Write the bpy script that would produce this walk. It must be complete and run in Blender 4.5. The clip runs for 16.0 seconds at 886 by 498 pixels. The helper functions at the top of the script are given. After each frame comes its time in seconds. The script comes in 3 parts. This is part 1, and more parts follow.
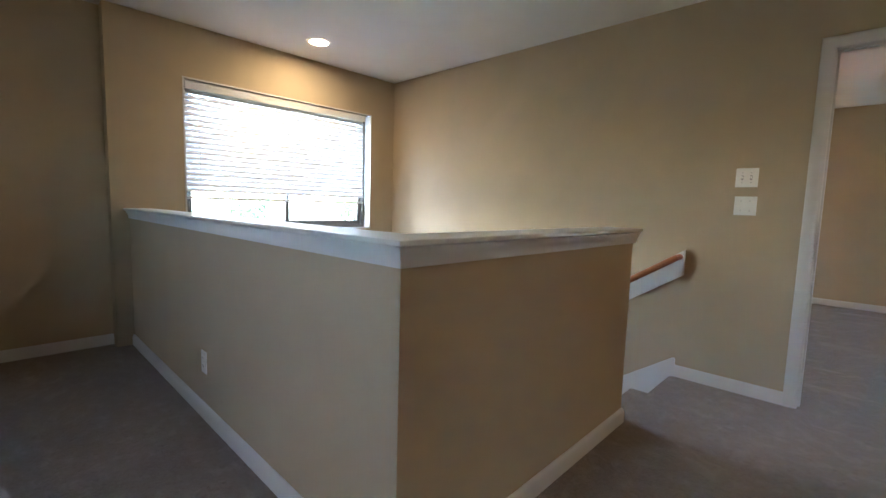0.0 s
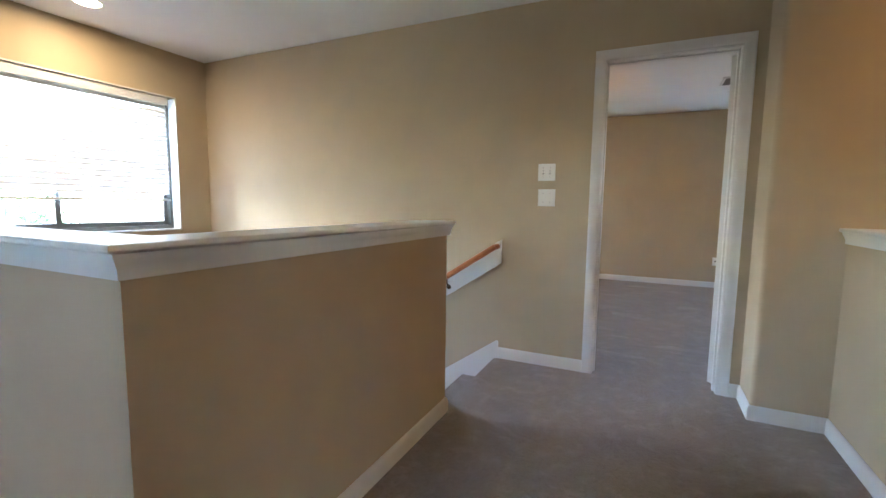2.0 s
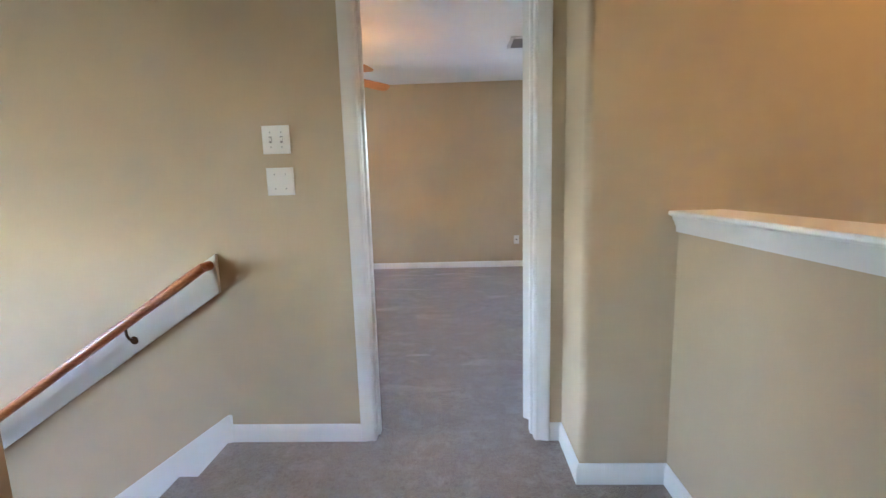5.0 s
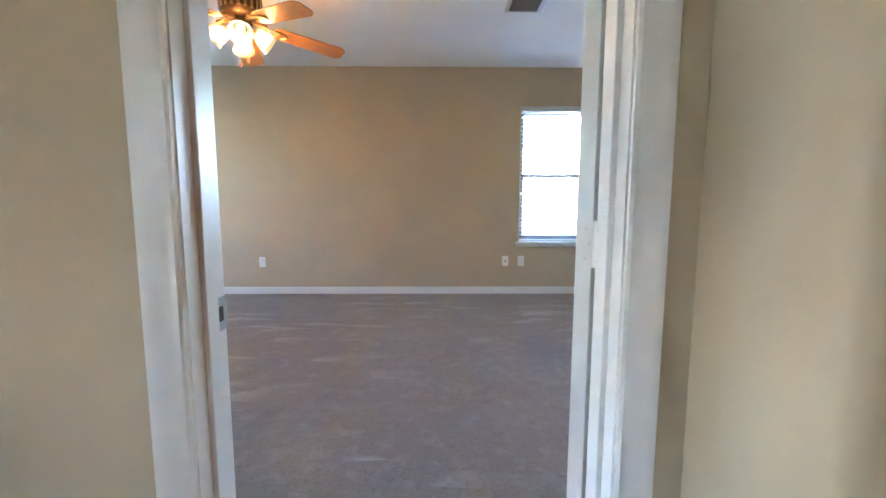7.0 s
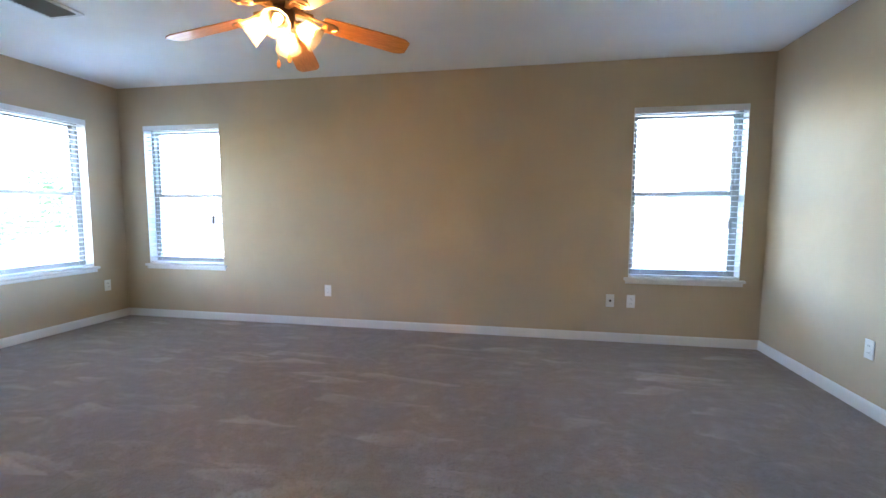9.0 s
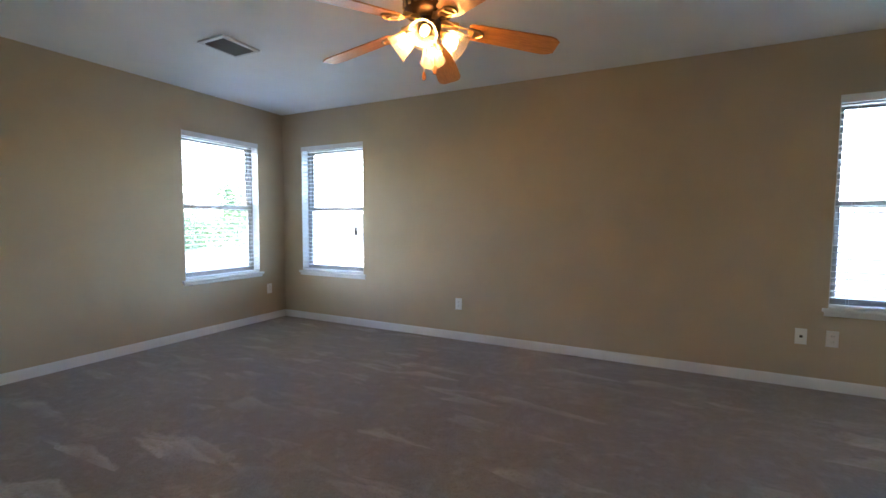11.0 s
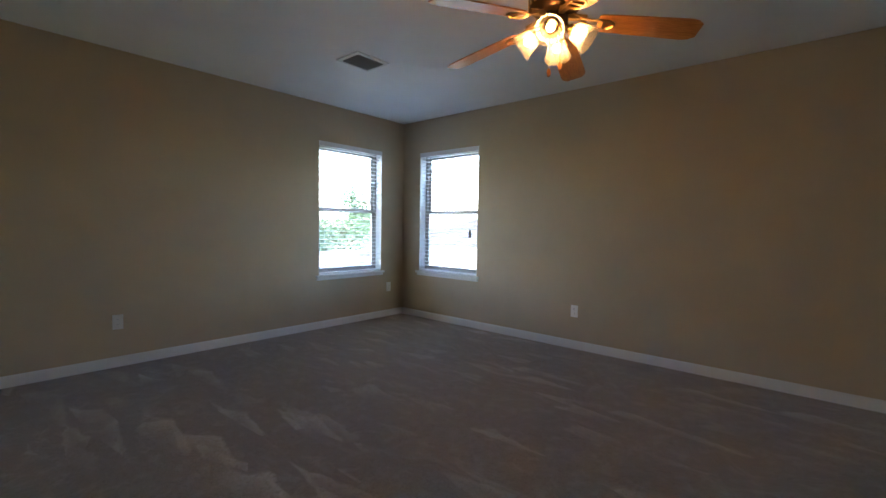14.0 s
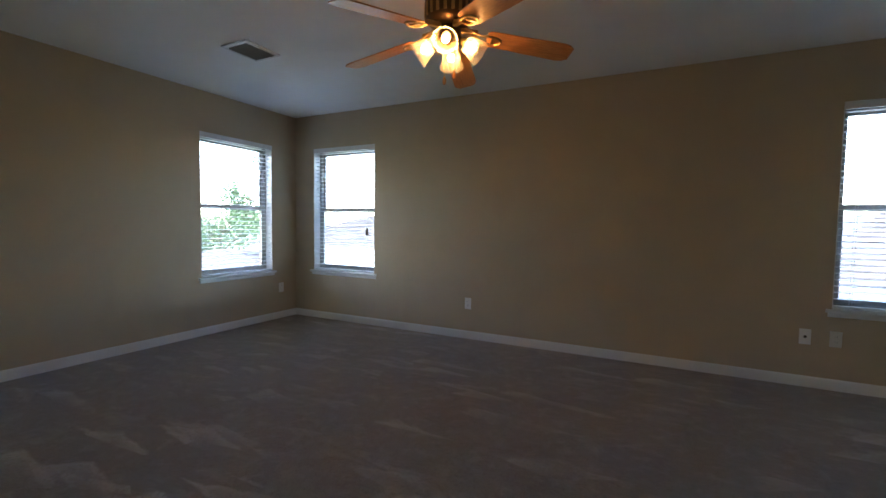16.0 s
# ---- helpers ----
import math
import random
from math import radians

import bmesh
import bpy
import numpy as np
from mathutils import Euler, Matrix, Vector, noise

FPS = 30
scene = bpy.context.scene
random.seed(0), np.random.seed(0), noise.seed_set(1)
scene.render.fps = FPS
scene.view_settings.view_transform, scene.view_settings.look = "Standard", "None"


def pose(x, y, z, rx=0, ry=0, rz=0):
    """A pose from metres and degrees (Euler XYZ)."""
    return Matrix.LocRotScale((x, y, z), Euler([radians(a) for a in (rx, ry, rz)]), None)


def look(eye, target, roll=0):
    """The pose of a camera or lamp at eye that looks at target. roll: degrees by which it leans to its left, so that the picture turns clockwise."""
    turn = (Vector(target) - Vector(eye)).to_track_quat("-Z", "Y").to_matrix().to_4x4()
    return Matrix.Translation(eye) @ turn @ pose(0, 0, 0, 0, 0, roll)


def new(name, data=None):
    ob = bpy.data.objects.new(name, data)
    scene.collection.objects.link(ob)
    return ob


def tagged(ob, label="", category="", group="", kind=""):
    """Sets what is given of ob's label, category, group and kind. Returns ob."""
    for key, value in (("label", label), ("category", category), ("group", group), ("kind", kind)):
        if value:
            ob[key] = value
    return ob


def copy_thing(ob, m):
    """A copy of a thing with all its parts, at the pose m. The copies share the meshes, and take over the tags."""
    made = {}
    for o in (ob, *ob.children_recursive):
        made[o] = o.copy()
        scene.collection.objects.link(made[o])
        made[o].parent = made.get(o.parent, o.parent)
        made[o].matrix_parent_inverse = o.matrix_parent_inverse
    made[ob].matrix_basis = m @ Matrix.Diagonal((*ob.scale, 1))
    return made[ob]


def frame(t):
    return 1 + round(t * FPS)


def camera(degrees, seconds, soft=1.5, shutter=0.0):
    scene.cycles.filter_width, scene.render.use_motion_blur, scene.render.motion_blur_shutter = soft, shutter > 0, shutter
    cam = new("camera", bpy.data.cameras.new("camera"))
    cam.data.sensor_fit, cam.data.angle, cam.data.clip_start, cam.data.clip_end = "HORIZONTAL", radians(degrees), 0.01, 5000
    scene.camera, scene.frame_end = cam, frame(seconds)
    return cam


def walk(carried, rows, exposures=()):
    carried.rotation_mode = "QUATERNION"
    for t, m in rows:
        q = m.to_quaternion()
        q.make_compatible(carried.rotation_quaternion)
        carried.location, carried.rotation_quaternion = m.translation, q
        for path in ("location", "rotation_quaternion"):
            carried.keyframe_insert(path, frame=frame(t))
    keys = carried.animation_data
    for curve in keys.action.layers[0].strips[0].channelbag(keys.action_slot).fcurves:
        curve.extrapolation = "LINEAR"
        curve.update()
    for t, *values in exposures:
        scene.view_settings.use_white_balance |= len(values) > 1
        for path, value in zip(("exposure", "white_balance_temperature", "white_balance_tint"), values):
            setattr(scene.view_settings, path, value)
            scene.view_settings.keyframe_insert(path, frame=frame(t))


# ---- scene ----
cam = camera(91.1, 16.0)
PATH = [
    (0, (0.177, -3.231, 1.129), (-1.199, -1.793, 0.929), 1.7),
    (0.5, (0.206, -3.221, 1.159), (-0.998, -1.638, 0.946), 1.4),
    (1, (0.187, -3.219, 1.175), (-0.837, -1.516, 0.953), 1.4),
    (1.5, (0.197, -3.172, 1.19), (-0.698, -1.399, 0.956), 1.2),
    (2, (0.287, -3.012, 1.125), (-0.558, -1.211, 0.921), 0.8),
    (2.5, (0.388, -2.817, 1.114), (-0.417, -0.998, 0.905), 0.1),
    (3, (0.441, -2.654, 1.121), (-0.265, -0.797, 0.89), -0.6),
    (3.5, (0.323, -2.536, 1.124), (-0.139, -0.605, 0.886), -0.1),
    (4, (0.352, -2.349, 1.115), (0.065, -0.385, 0.866), -1.3),
    (4.5, (0.388, -2.07, 1.126), (0.226, -0.094, 0.861), -1.7),
    (4.7, (0.396, -1.976, 1.15), (0.281, -0.001, 0.858), -2.0),
    (7, (0.409, -0.704, 1.081), (0.437, 1.282, 0.847), 0.1),
    (7.5, (0.447, -0.449, 1.073), (0.415, 1.541, 0.872), -0.2),
    (8, (0.477, -0.238, 1.105), (0.326, 1.747, 0.918), -0.1),
    (10.3, (0.289, 0.212, 1.203), (-0.398, 2.085, 1.064), 0.3),
    (10.5, (0.282, 0.212, 1.198), (-0.468, 2.061, 1.064), 0.3),
    (11, (0.262, 0.207, 1.189), (-0.637, 1.989, 1.063), 0.3),
    (11.5, (0.254, 0.192, 1.17), (-0.788, 1.895, 1.054), 0.4),
    (12, (0.235, 0.207, 1.169), (-0.931, 1.829, 1.056), 0.6),
    (12.5, (0.201, 0.213, 1.16), (-1.054, 1.767, 1.052), 0.5),
    (13, (0.186, 0.234, 1.158), (-1.128, 1.738, 1.053), 0.7),
    (13.5, (0.208, 0.199, 1.151), (-1.122, 1.688, 1.05), 0.8),
    (14, (0.221, 0.181, 1.152), (-1.092, 1.687, 1.05), 1.0),
    (14.5, (0.225, 0.163, 1.158), (-1.034, 1.713, 1.051), 1.0),
    (15, (0.223, 0.142, 1.156), (-0.949, 1.759, 1.049), 1.0),
    (15.5, (0.228, 0.117, 1.156), (-0.828, 1.812, 1.049), 0.9),
    (16, (0.236, 0.086, 1.156), (-0.674, 1.864, 1.049), 0.8),
]
EXPOSURES = [(0.0, 5.9, 6000, 9), (1.5, 6.25, 5950, 9), (2.5, 6.4, 5850, 9), (4.5, 6.8, 5750, 9), (7.0, 6.65, 5600, 9), (7.5, 6.65, 5600, 9), (8.2, 6.35, 5700, 9),
             (10.3, 6.1, 5850, 9), (11.0, 5.5, 6100, 9), (12.0, 4.82, 6050, 9), (14.5, 4.75, 6050, 9), (16.0, 4.5, 6150, 9)]
walk(cam, [(t, look(e, g, r)) for t, e, g, r in PATH], EXPOSURES)

# ---- world and lights ----
world = bpy.data.worlds.new("sky")
scene.world = world
world.use_nodes = True
wn = world.node_tree
sky = wn.nodes.new("ShaderNodeTexSky")
sky.sky_type, sky.sun_disc = "NISHITA", False
sky.sun_elevation, sky.sun_rotation = radians(52), radians(200)
sky.air_density, sky.dust_density = 1.0, 1.5
wn.nodes["Background"].inputs[1].default_value = 0.15
wn.links.new(sky.outputs[0], wn.nodes["Background"].inputs[0])
sun = bpy.data.lights.new("sun", "SUN")
sun.energy, sun.angle, sun.color = 0.8, radians(12), (1.0, 0.95, 0.88)
sun_ob = new("sun", sun)
sun_ob.matrix_world = look((0, 0, 20), (-3.2, 11.0, 0))

# ---- measures of the house ----
H = 2.474            # ceiling
XL, XR, YF = -3.943, 2.4, 4.148   # bedroom inner faces
YD = 0.12           # bedroom face of the door wall
XW = -3.748          # stairwell window wall
XWL = XW - 0.12     # landing wall behind it
XP, YP = -0.66, -2.51  # outer faces of the half wall
PE = -0.945          # end of the half wall at the stairs
TOP = 1.03          # half wall with cap
XN, YN = 0.837, -0.29   # bull-nosed corner beside the door
X2 = 1.165           # second half wall
YB = -5.2           # back of the landing
XV = 3.3            # far side of the foyer void
LOW = -2.75         # lower storey floor
DX0, DX1, DZ = 0.0, 0.714, 2.034  # door opening


# ---- materials ----
def material(name, color, rough=0.5, metal=0.0):
    m = bpy.data.materials.new(name)
    m.use_nodes = True
    b = m.node_tree.nodes["Principled BSDF"]
    b.inputs["Base Color"].default_value = (*color, 1)
    b.inputs["Roughness"].default_value = rough
    b.inputs["Metallic"].default_value = metal
    return m


def node(m, kind, **values):
    n = m.node_tree.nodes.new(kind)
    for key, value in values.items():
        n.inputs[key].default_value = value
    return n


def coords(m, scale=(1, 1, 1), turn=0.0):
    geo = node(m, "ShaderNodeNewGeometry")
    mp = node(m, "ShaderNodeMapping")
    mp.inputs["Scale"].default_value = scale
    mp.inputs["Rotation"].default_value = (0, 0, radians(turn))
    m.node_tree.links.new(geo.outputs["Position"], mp.inputs["Vector"])
    return mp.outputs[0]


def noise_of(m, vec, scale, detail=3.0, distortion=0.0):
    n = node(m, "ShaderNodeTexNoise", Scale=scale, Detail=detail, Distortion=distortion)
    m.node_tree.links.new(vec, n.inputs["Vector"])
    return n.outputs["Fac"]


def ramp(m, fac, stops):
    r = m.node_tree.nodes.new("ShaderNodeValToRGB")
    el = r.color_ramp.elements
    while len(el) < len(stops):
        el.new(0.5)
    for e, (p, c) in zip(el, stops):
        e.position, e.color = p, (*c, 1) if len(c) == 3 else c
    m.node_tree.links.new(fac, r.inputs[0])
    return r.outputs[0]


def mix(m, a, b, fac, mode="MIX"):
    n = m.node_tree.nodes.new("ShaderNodeMix")
    n.data_type, n.blend_type = "RGBA", mode
    for sock, v in ((n.inputs[0], fac), (n.inputs[6], a), (n.inputs[7], b)):
        if hasattr(v, "is_output"):
            m.node_tree.links.new(v, sock)
        else:
            sock.default_value = v if isinstance(v, float) else (*v, 1)
    return n.outputs[2]


def sums(m, operation, *values):
    n = m.node_tree.nodes.new("ShaderNodeMath")
    n.operation = operation
    for sock, v in zip(n.inputs, values):
        if hasattr(v, "is_output"):
            m.node_tree.links.new(v, sock)
        else:
            sock.default_value = v
    return n.outputs[0]


def bump(m, height, strength, distance):
    b = node(m, "ShaderNodeBump", Strength=strength, Distance=distance)
    m.node_tree.links.new(height, b.inputs["Height"])
    m.node_tree.links.new(b.outputs[0], m.node_tree.nodes["Principled BSDF"].inputs["Normal"])


def base(m, out):
    m.node_tree.links.new(out, m.node_tree.nodes["Principled BSDF"].inputs["Base Color"])


def painted(name, color, rough, grain=220.0, strength=0.12, spread=0.05):
    """Rolled wall paint: faint blotches and a fine orange-peel relief."""
    m = material(name, color, rough)
    v = coords(m)
    a = tuple(c * (1 - spread) for c in color)
    b = tuple(min(1, c * (1 + spread)) for c in color)
    base(m, ramp(m, noise_of(m, v, 1.7, 5.0, 0.6), [(0.35, a), (0.65, b)]))
    bump(m, noise_of(m, v, grain, 2.0), strength, 0.002)
    return m


def carpet_material():
    """Taupe cut pile: fine tufts, trodden mottling and the slanting strokes of a vacuum cleaner."""
    m = material("carpet_pile", (0.2, 0.17, 0.15), 0.95)
    v = coords(m)
    fine = noise_of(m, v, 330.0, 2.0)
    tuft = noise_of(m, v, 60.0, 3.0, 0.4)
    c = ramp(m, fine, [(0.3, (0.165, 0.136, 0.115)), (0.7, (0.345, 0.292, 0.252))])
    place = node(m, "ShaderNodeSeparateXYZ")
    m.node_tree.links.new(v, place.inputs[0])
    west = ramp(m, sums(m, "MULTIPLY_ADD", place.outputs[0], -0.5, 0.0), [(0.3, (0.25,) * 3), (0.75, (1, 1, 1))])
    north = ramp(m, place.outputs[1], [(0.05, (0.12,) * 3), (0.3, (1, 1, 1))])
    for turn, length, across, low, amount in ((-3.0, 1.5, 5.2, 0.6, 0.9), (12.0, 1.35, 4.8, 0.72, 0.75), (74.0, 1.0, 4.2, 0.6, 0.9), (62.0, 1.0, 4.2, 0.7, 0.8)):
        at = coords(m, (length, across, 0.0), turn)
        cell = node(m, "ShaderNodeTexVoronoi", Scale=1.0)
        m.node_tree.links.new(at, cell.inputs["Vector"])
        local = node(m, "ShaderNodeVectorMath")
        local.operation = "SUBTRACT"
        m.node_tree.links.new(at, local.inputs[0])
        m.node_tree.links.new(cell.outputs["Position"], local.inputs[1])
        axes = node(m, "ShaderNodeSeparateXYZ")
        m.node_tree.links.new(local.outputs[0], axes.inputs[0])
        edge = sums(m, "MULTIPLY_ADD", noise_of(m, v, 9.0, 3.0), 0.3, -0.1)
        wedge = sums(m, "SUBTRACT", sums(m, "MULTIPLY_ADD", axes.outputs[0], 0.75, edge), sums(m, "ABSOLUTE", axes.outputs[1], 0.0))
        mark = ramp(m, wedge, [(0.0, (0, 0, 0)), (0.09, (1, 1, 1)), (0.4, (0.15,) * 3)])
        pick = node(m, "ShaderNodeSeparateColor")
        m.node_tree.links.new(cell.outputs["Color"], pick.inputs[0])
        mark = mix(m, mark, ramp(m, pick.outputs[0], [(low, (0, 0, 0)), (low + 0.25, (amount,) * 3)]), 1.0, "MULTIPLY")
        mark = mix(m, mark, ramp(m, noise_of(m, v, 1.3, 2.0), [(0.4, (0.15,) * 3), (0.6, (1, 1, 1))]), 1.0, "MULTIPLY")
        if turn < 20:
            mark = mix(m, mark, west, 1.0, "MULTIPLY")
        c = mix(m, c, (0.5, 0.435, 0.395), mix(m, mark, north, 1.0, "MULTIPLY"))
    c = mix(m, c, (0.42, 0.365, 0.33), ramp(m, noise_of(m, v, 13.0, 6.0, 0.2), [(0.5, (0, 0, 0)), (0.7, (0.4, 0.4, 0.4))]))
    c = mix(m, c, (0.14, 0.11, 0.095), ramp(m, noise_of(m, v, 1.6, 5.0, 1.0), [(0.38, (0.2, 0.2, 0.2)), (0.56, (0, 0, 0))]))
    c = mix(m, c, (0.13, 0.105, 0.092), ramp(m, tuft, [(0.3, (0.45, 0.45, 0.45)), (0.5, (0, 0, 0))]))
    base(m, c)
    bump(m, mix(m, fine, tuft, 0.55), 0.9, 0.012)
    m.node_tree.nodes["Principled BSDF"].inputs["Sheen Weight"].default_value = 0.25
    m.node_tree.nodes["Principled BSDF"].inputs["Specular IOR Level"].default_value = 0.1
    return m


def wood_material(name, dark, light, rough, scale):
    m = material(name, light, rough)
    tc = node(m, "ShaderNodeTexCoord")
    mp = node(m, "ShaderNodeMapping")
    mp.inputs["Scale"].default_value = scale
    m.node_tree.links.new(tc.outputs["Object"], mp.inputs["Vector"])
    g = noise_of(m, mp.outputs[0], 9.0, 6.0, 0.8)
    base(m, ramp(m, g, [(0.3, dark), (0.7, light)]))
    bump(m, g, 0.08, 0.002)
    return m


WALL = painted("beige_wall_paint", (0.5, 0.41, 0.285), 0.9, 240.0, 0.1, 0.04)
WALL.node_tree.nodes["Principled BSDF"].inputs["Specular IOR Level"].default_value = 0.25
CEIL = painted("white_ceiling_paint", (0.83, 0.83, 0.84), 0.85, 140.0, 0.22, 0.02)
TRIM = painted("white_semi_gloss_trim", (0.72, 0.72, 0.715), 0.32, 90.0, 0.03, 0.02)
SIDING = painted("pale_render", (0.6, 0.58, 0.54), 0.8)
CARPET = carpet_material()
RAILWOOD = wood_material("varnished_oak", (0.26, 0.075, 0.018), (0.47, 0.17, 0.05), 0.28, (2.0, 22.0, 22.0))
# Oak grain with part of the bulbs' orange light in its colour.
BLADEWOOD = wood_material("lamplit_fan_oak", (0.46, 0.17, 0.035), (0.66, 0.29, 0.075), 0.35, (2.0, 16.0, 16.0))
BRASS = material("aged_brass", (0.42, 0.28, 0.12), 0.32, 1.0)
BRONZE = material("dark_bronze", (0.1, 0.065, 0.04), 0.38, 0.9)
STEEL = material("brushed_steel", (0.42, 0.42, 0.42), 0.35, 1.0)
PLASTIC = painted("white_plastic", (0.8, 0.8, 0.78), 0.35, 60.0, 0.01, 0.01)
SLOT = material("dark_slot", (0.04, 0.035, 0.03), 0.6)
SLATS = painted("white_blind_vinyl", (0.74, 0.75, 0.77), 0.4, 40.0, 0.02, 0.015)
FRAME = painted("almond_window_frame", (0.27, 0.27, 0.26), 0.4, 80.0, 0.02, 0.02)
DARKFRAME = painted("bronze_window_frame", (0.13, 0.13, 0.12), 0.4, 80.0, 0.02, 0.03)
# Dark colour for the shade inside the vents.
DUCT_SHADE = material("duct_shade", (0.05, 0.05, 0.05), 0.7)
VENTMETAL = painted("white_enamel", (0.62, 0.62, 0.62), 0.4, 60.0, 0.02, 0.02)
# Plain grey of the tassels; on the louvres it paints in duct shade.
LOUVRE = painted("grey_and_vent_shade", (0.26, 0.26, 0.26), 0.5, 60.0, 0.02, 0.04)
CORD = material("braided_cord", (0.7, 0.69, 0.66), 0.8)


def glass_material():
    m = bpy.data.materials.new("window_glass")
    m.use_nodes = True
    t = m.node_tree
    t.nodes.remove(t.nodes["Principled BSDF"])
    tr, gl = node(m, "ShaderNodeBsdfTransparent"), node(m, "ShaderNodeBsdfGlossy", Roughness=0.02)
    fr, mx = node(m, "ShaderNodeFresnel", IOR=1.3), node(m, "ShaderNodeMixShader")
    t.links.new(fr.outputs[0], mx.inputs[0])
    t.links.new(tr.outputs[0], mx.inputs[1])
    t.links.new(gl.outputs[0], mx.inputs[2])
    t.links.new(mx.outputs[0], t.nodes["Material Output"].inputs[0])
    return m


def shade_material():
    m = bpy.data.materials.new("ribbed_lamp_glass")
    m.use_nodes = True
    t = m.node_tree
    t.nodes.remove(t.nodes["Principled BSDF"])
    tr, tl = node(m, "ShaderNodeBsdfTransparent"), node(m, "ShaderNodeBsdfTranslucent")
    tl.inputs[0].default_value = (0.95, 0.9, 0.82, 1)
    gl = node(m, "ShaderNodeBsdfGlossy", Roughness=0.1)
    m1, m2 = node(m, "ShaderNodeMixShader", Fac=0.16), node(m, "ShaderNodeMixShader", Fac=0.16)
    t.links.new(tr.outputs[0], m1.inputs[1])
    t.links.new(tl.outputs[0], m1.inputs[2])
    t.links.new(m1.outputs[0], m2.inputs[1])
    t.links.new(gl.outputs[0], m2.inputs[2])
    t.links.new(m2.outputs[0], t.nodes["Material Output"].inputs[0])
    return m


def glow(name, color, strength):
    m = material(name, color, 0.4)
    b = m.node_tree.nodes["Principled BSDF"]
    b.inputs["Emission Color"].default_value = (*color, 1)
    b.inputs["Emission Strength"].default_value = strength
    return m


GLASS, SHADE = glass_material(), shade_material()
BULB = glow("warm_bulb", (1.0, 0.46, 0.13), 5.0)
DOWNLIGHT = glow("recessed_bulb", (1.0, 0.72, 0.42), 5.0)
# Bulb of the unseen lamps added on the foyer side.
ADDED_FOYER = glow("added_foyer_bulb", (1.0, 0.54, 0.19), 1.6)


# ---- mesh helpers ----
def mesh_of(bm, name, mat):
    bmesh.ops.recalc_face_normals(bm, faces=bm.faces[:])
    me = bpy.data.meshes.new(name)
    bm.to_mesh(me)
    bm.free()
    me.materials.append(mat)
    return me


def part(name, bm, mat, parent=None, label="", smooth=False):
    me = mesh_of(bm, name, mat)
    if smooth:
        for p in me.polygons:
            p.use_smooth = True
        me.set_sharp_from_angle(angle=radians(40))
    ob = new(name, me)
    if parent:
        ob.parent = parent
    if label:
        ob["label"] = label
    return ob


def box(bm, x0, x1, y0, y1, z0, z1, bevel=0.0):
    m = Matrix.Translation(((x0 + x1) / 2, (y0 + y1) / 2, (z0 + z1) / 2)) @ Matrix.Diagonal((abs(x1 - x0), abs(y1 - y0), abs(z1 - z0), 1))
    vs = bmesh.ops.create_cube(bm, size=1, matrix=m)["verts"]
    if bevel:
        es = list({e for v in vs for e in v.link_edges})
        bmesh.ops.bevel(bm, geom=es, offset=bevel, segments=2, affect="EDGES", profile=0.5)
    return bm


def cuboid(x0, x1, y0, y1, z0, z1, bevel=0.0):
    return box(bmesh.new(), x0, x1, y0, y1, z0, z1, bevel)


def panel(axis, a, b, u, z, holes=()):
    """A wall slab between planes a and b across an axis, from u[0] to u[1] and z[0] to z[1], with openings cut through (u0, u1, z0, z1)."""
    us = sorted({*u, *(h[0] for h in holes), *(h[1] for h in holes)})
    zs = sorted({*z, *(h[2] for h in holes), *(h[3] for h in holes)})
    bm, seen = bmesh.new(), {}

    def vert(side, i, j):
        if (side, i, j) not in seen:
            p, q, r = (a, b)[side], us[i], zs[j]
            seen[side, i, j] = bm.verts.new((p, q, r) if axis == "x" else (q, p, r))
        return seen[side, i, j]

    def solid(i, j):
        if not (0 <= i < len(us) - 1 and 0 <= j < len(zs) - 1):
            return False
        cu, cz = (us[i] + us[i + 1]) / 2, (zs[j] + zs[j + 1]) / 2
        return not any(h[0] < cu < h[1] and h[2] < cz < h[3] for h in holes)

    for i in range(len(us) - 1):
        for j in range(len(zs) - 1):
            if not solid(i, j):
                continue
            for s in (0, 1):
                bm.faces.new([vert(s, i, j), vert(s, i + 1, j), vert(s, i + 1, j + 1), vert(s, i, j + 1)])
            for di, dj, (p, q) in ((-1, 0, ((i, j), (i, j + 1))), (1, 0, ((i + 1, j), (i + 1, j + 1))), (0, -1, ((i, j), (i + 1, j))), (0, 1, ((i, j + 1), (i + 1, j + 1)))):
                if not solid(i + di, j + dj):
                    bm.faces.new([vert(0, *p), vert(0, *q), vert(1, *q), vert(1, *p)])
    return bm


def sweep(points, profile, bm=None):
    """A closed profile of (u, z), u to the left of the way, along a line of plan points with mitred corners."""
    bm = bm or bmesh.new()
    pts = [Vector(p) for p in points]
    rings = []
    for i, p in enumerate(pts):
        a = (p - pts[i - 1]).normalized() if i else None
        b = (pts[i + 1] - p).normalized() if i < len(pts) - 1 else None
        n1 = Vector((-a.y, a.x)) if a else None
        n2 = Vector((-b.y, b.x)) if b else None
        n = n1 or n2
        if a and b:
            n = (n1 + n2).normalized()
            n = n / max(0.2, n.dot(n1))
        rings.append([bm.verts.new((p.x + n.x * u, p.y + n.y * u, z)) for u, z in profile])
    k = len(profile)
    for r, s in zip(rings, rings[1:]):
        for i in range(k):
            bm.faces.new([r[i], r[(i + 1) % k], s[(i + 1) % k], s[i]])
    bm.faces.new(rings[0])
    bm.faces.new(rings[-1][::-1])
    return bm


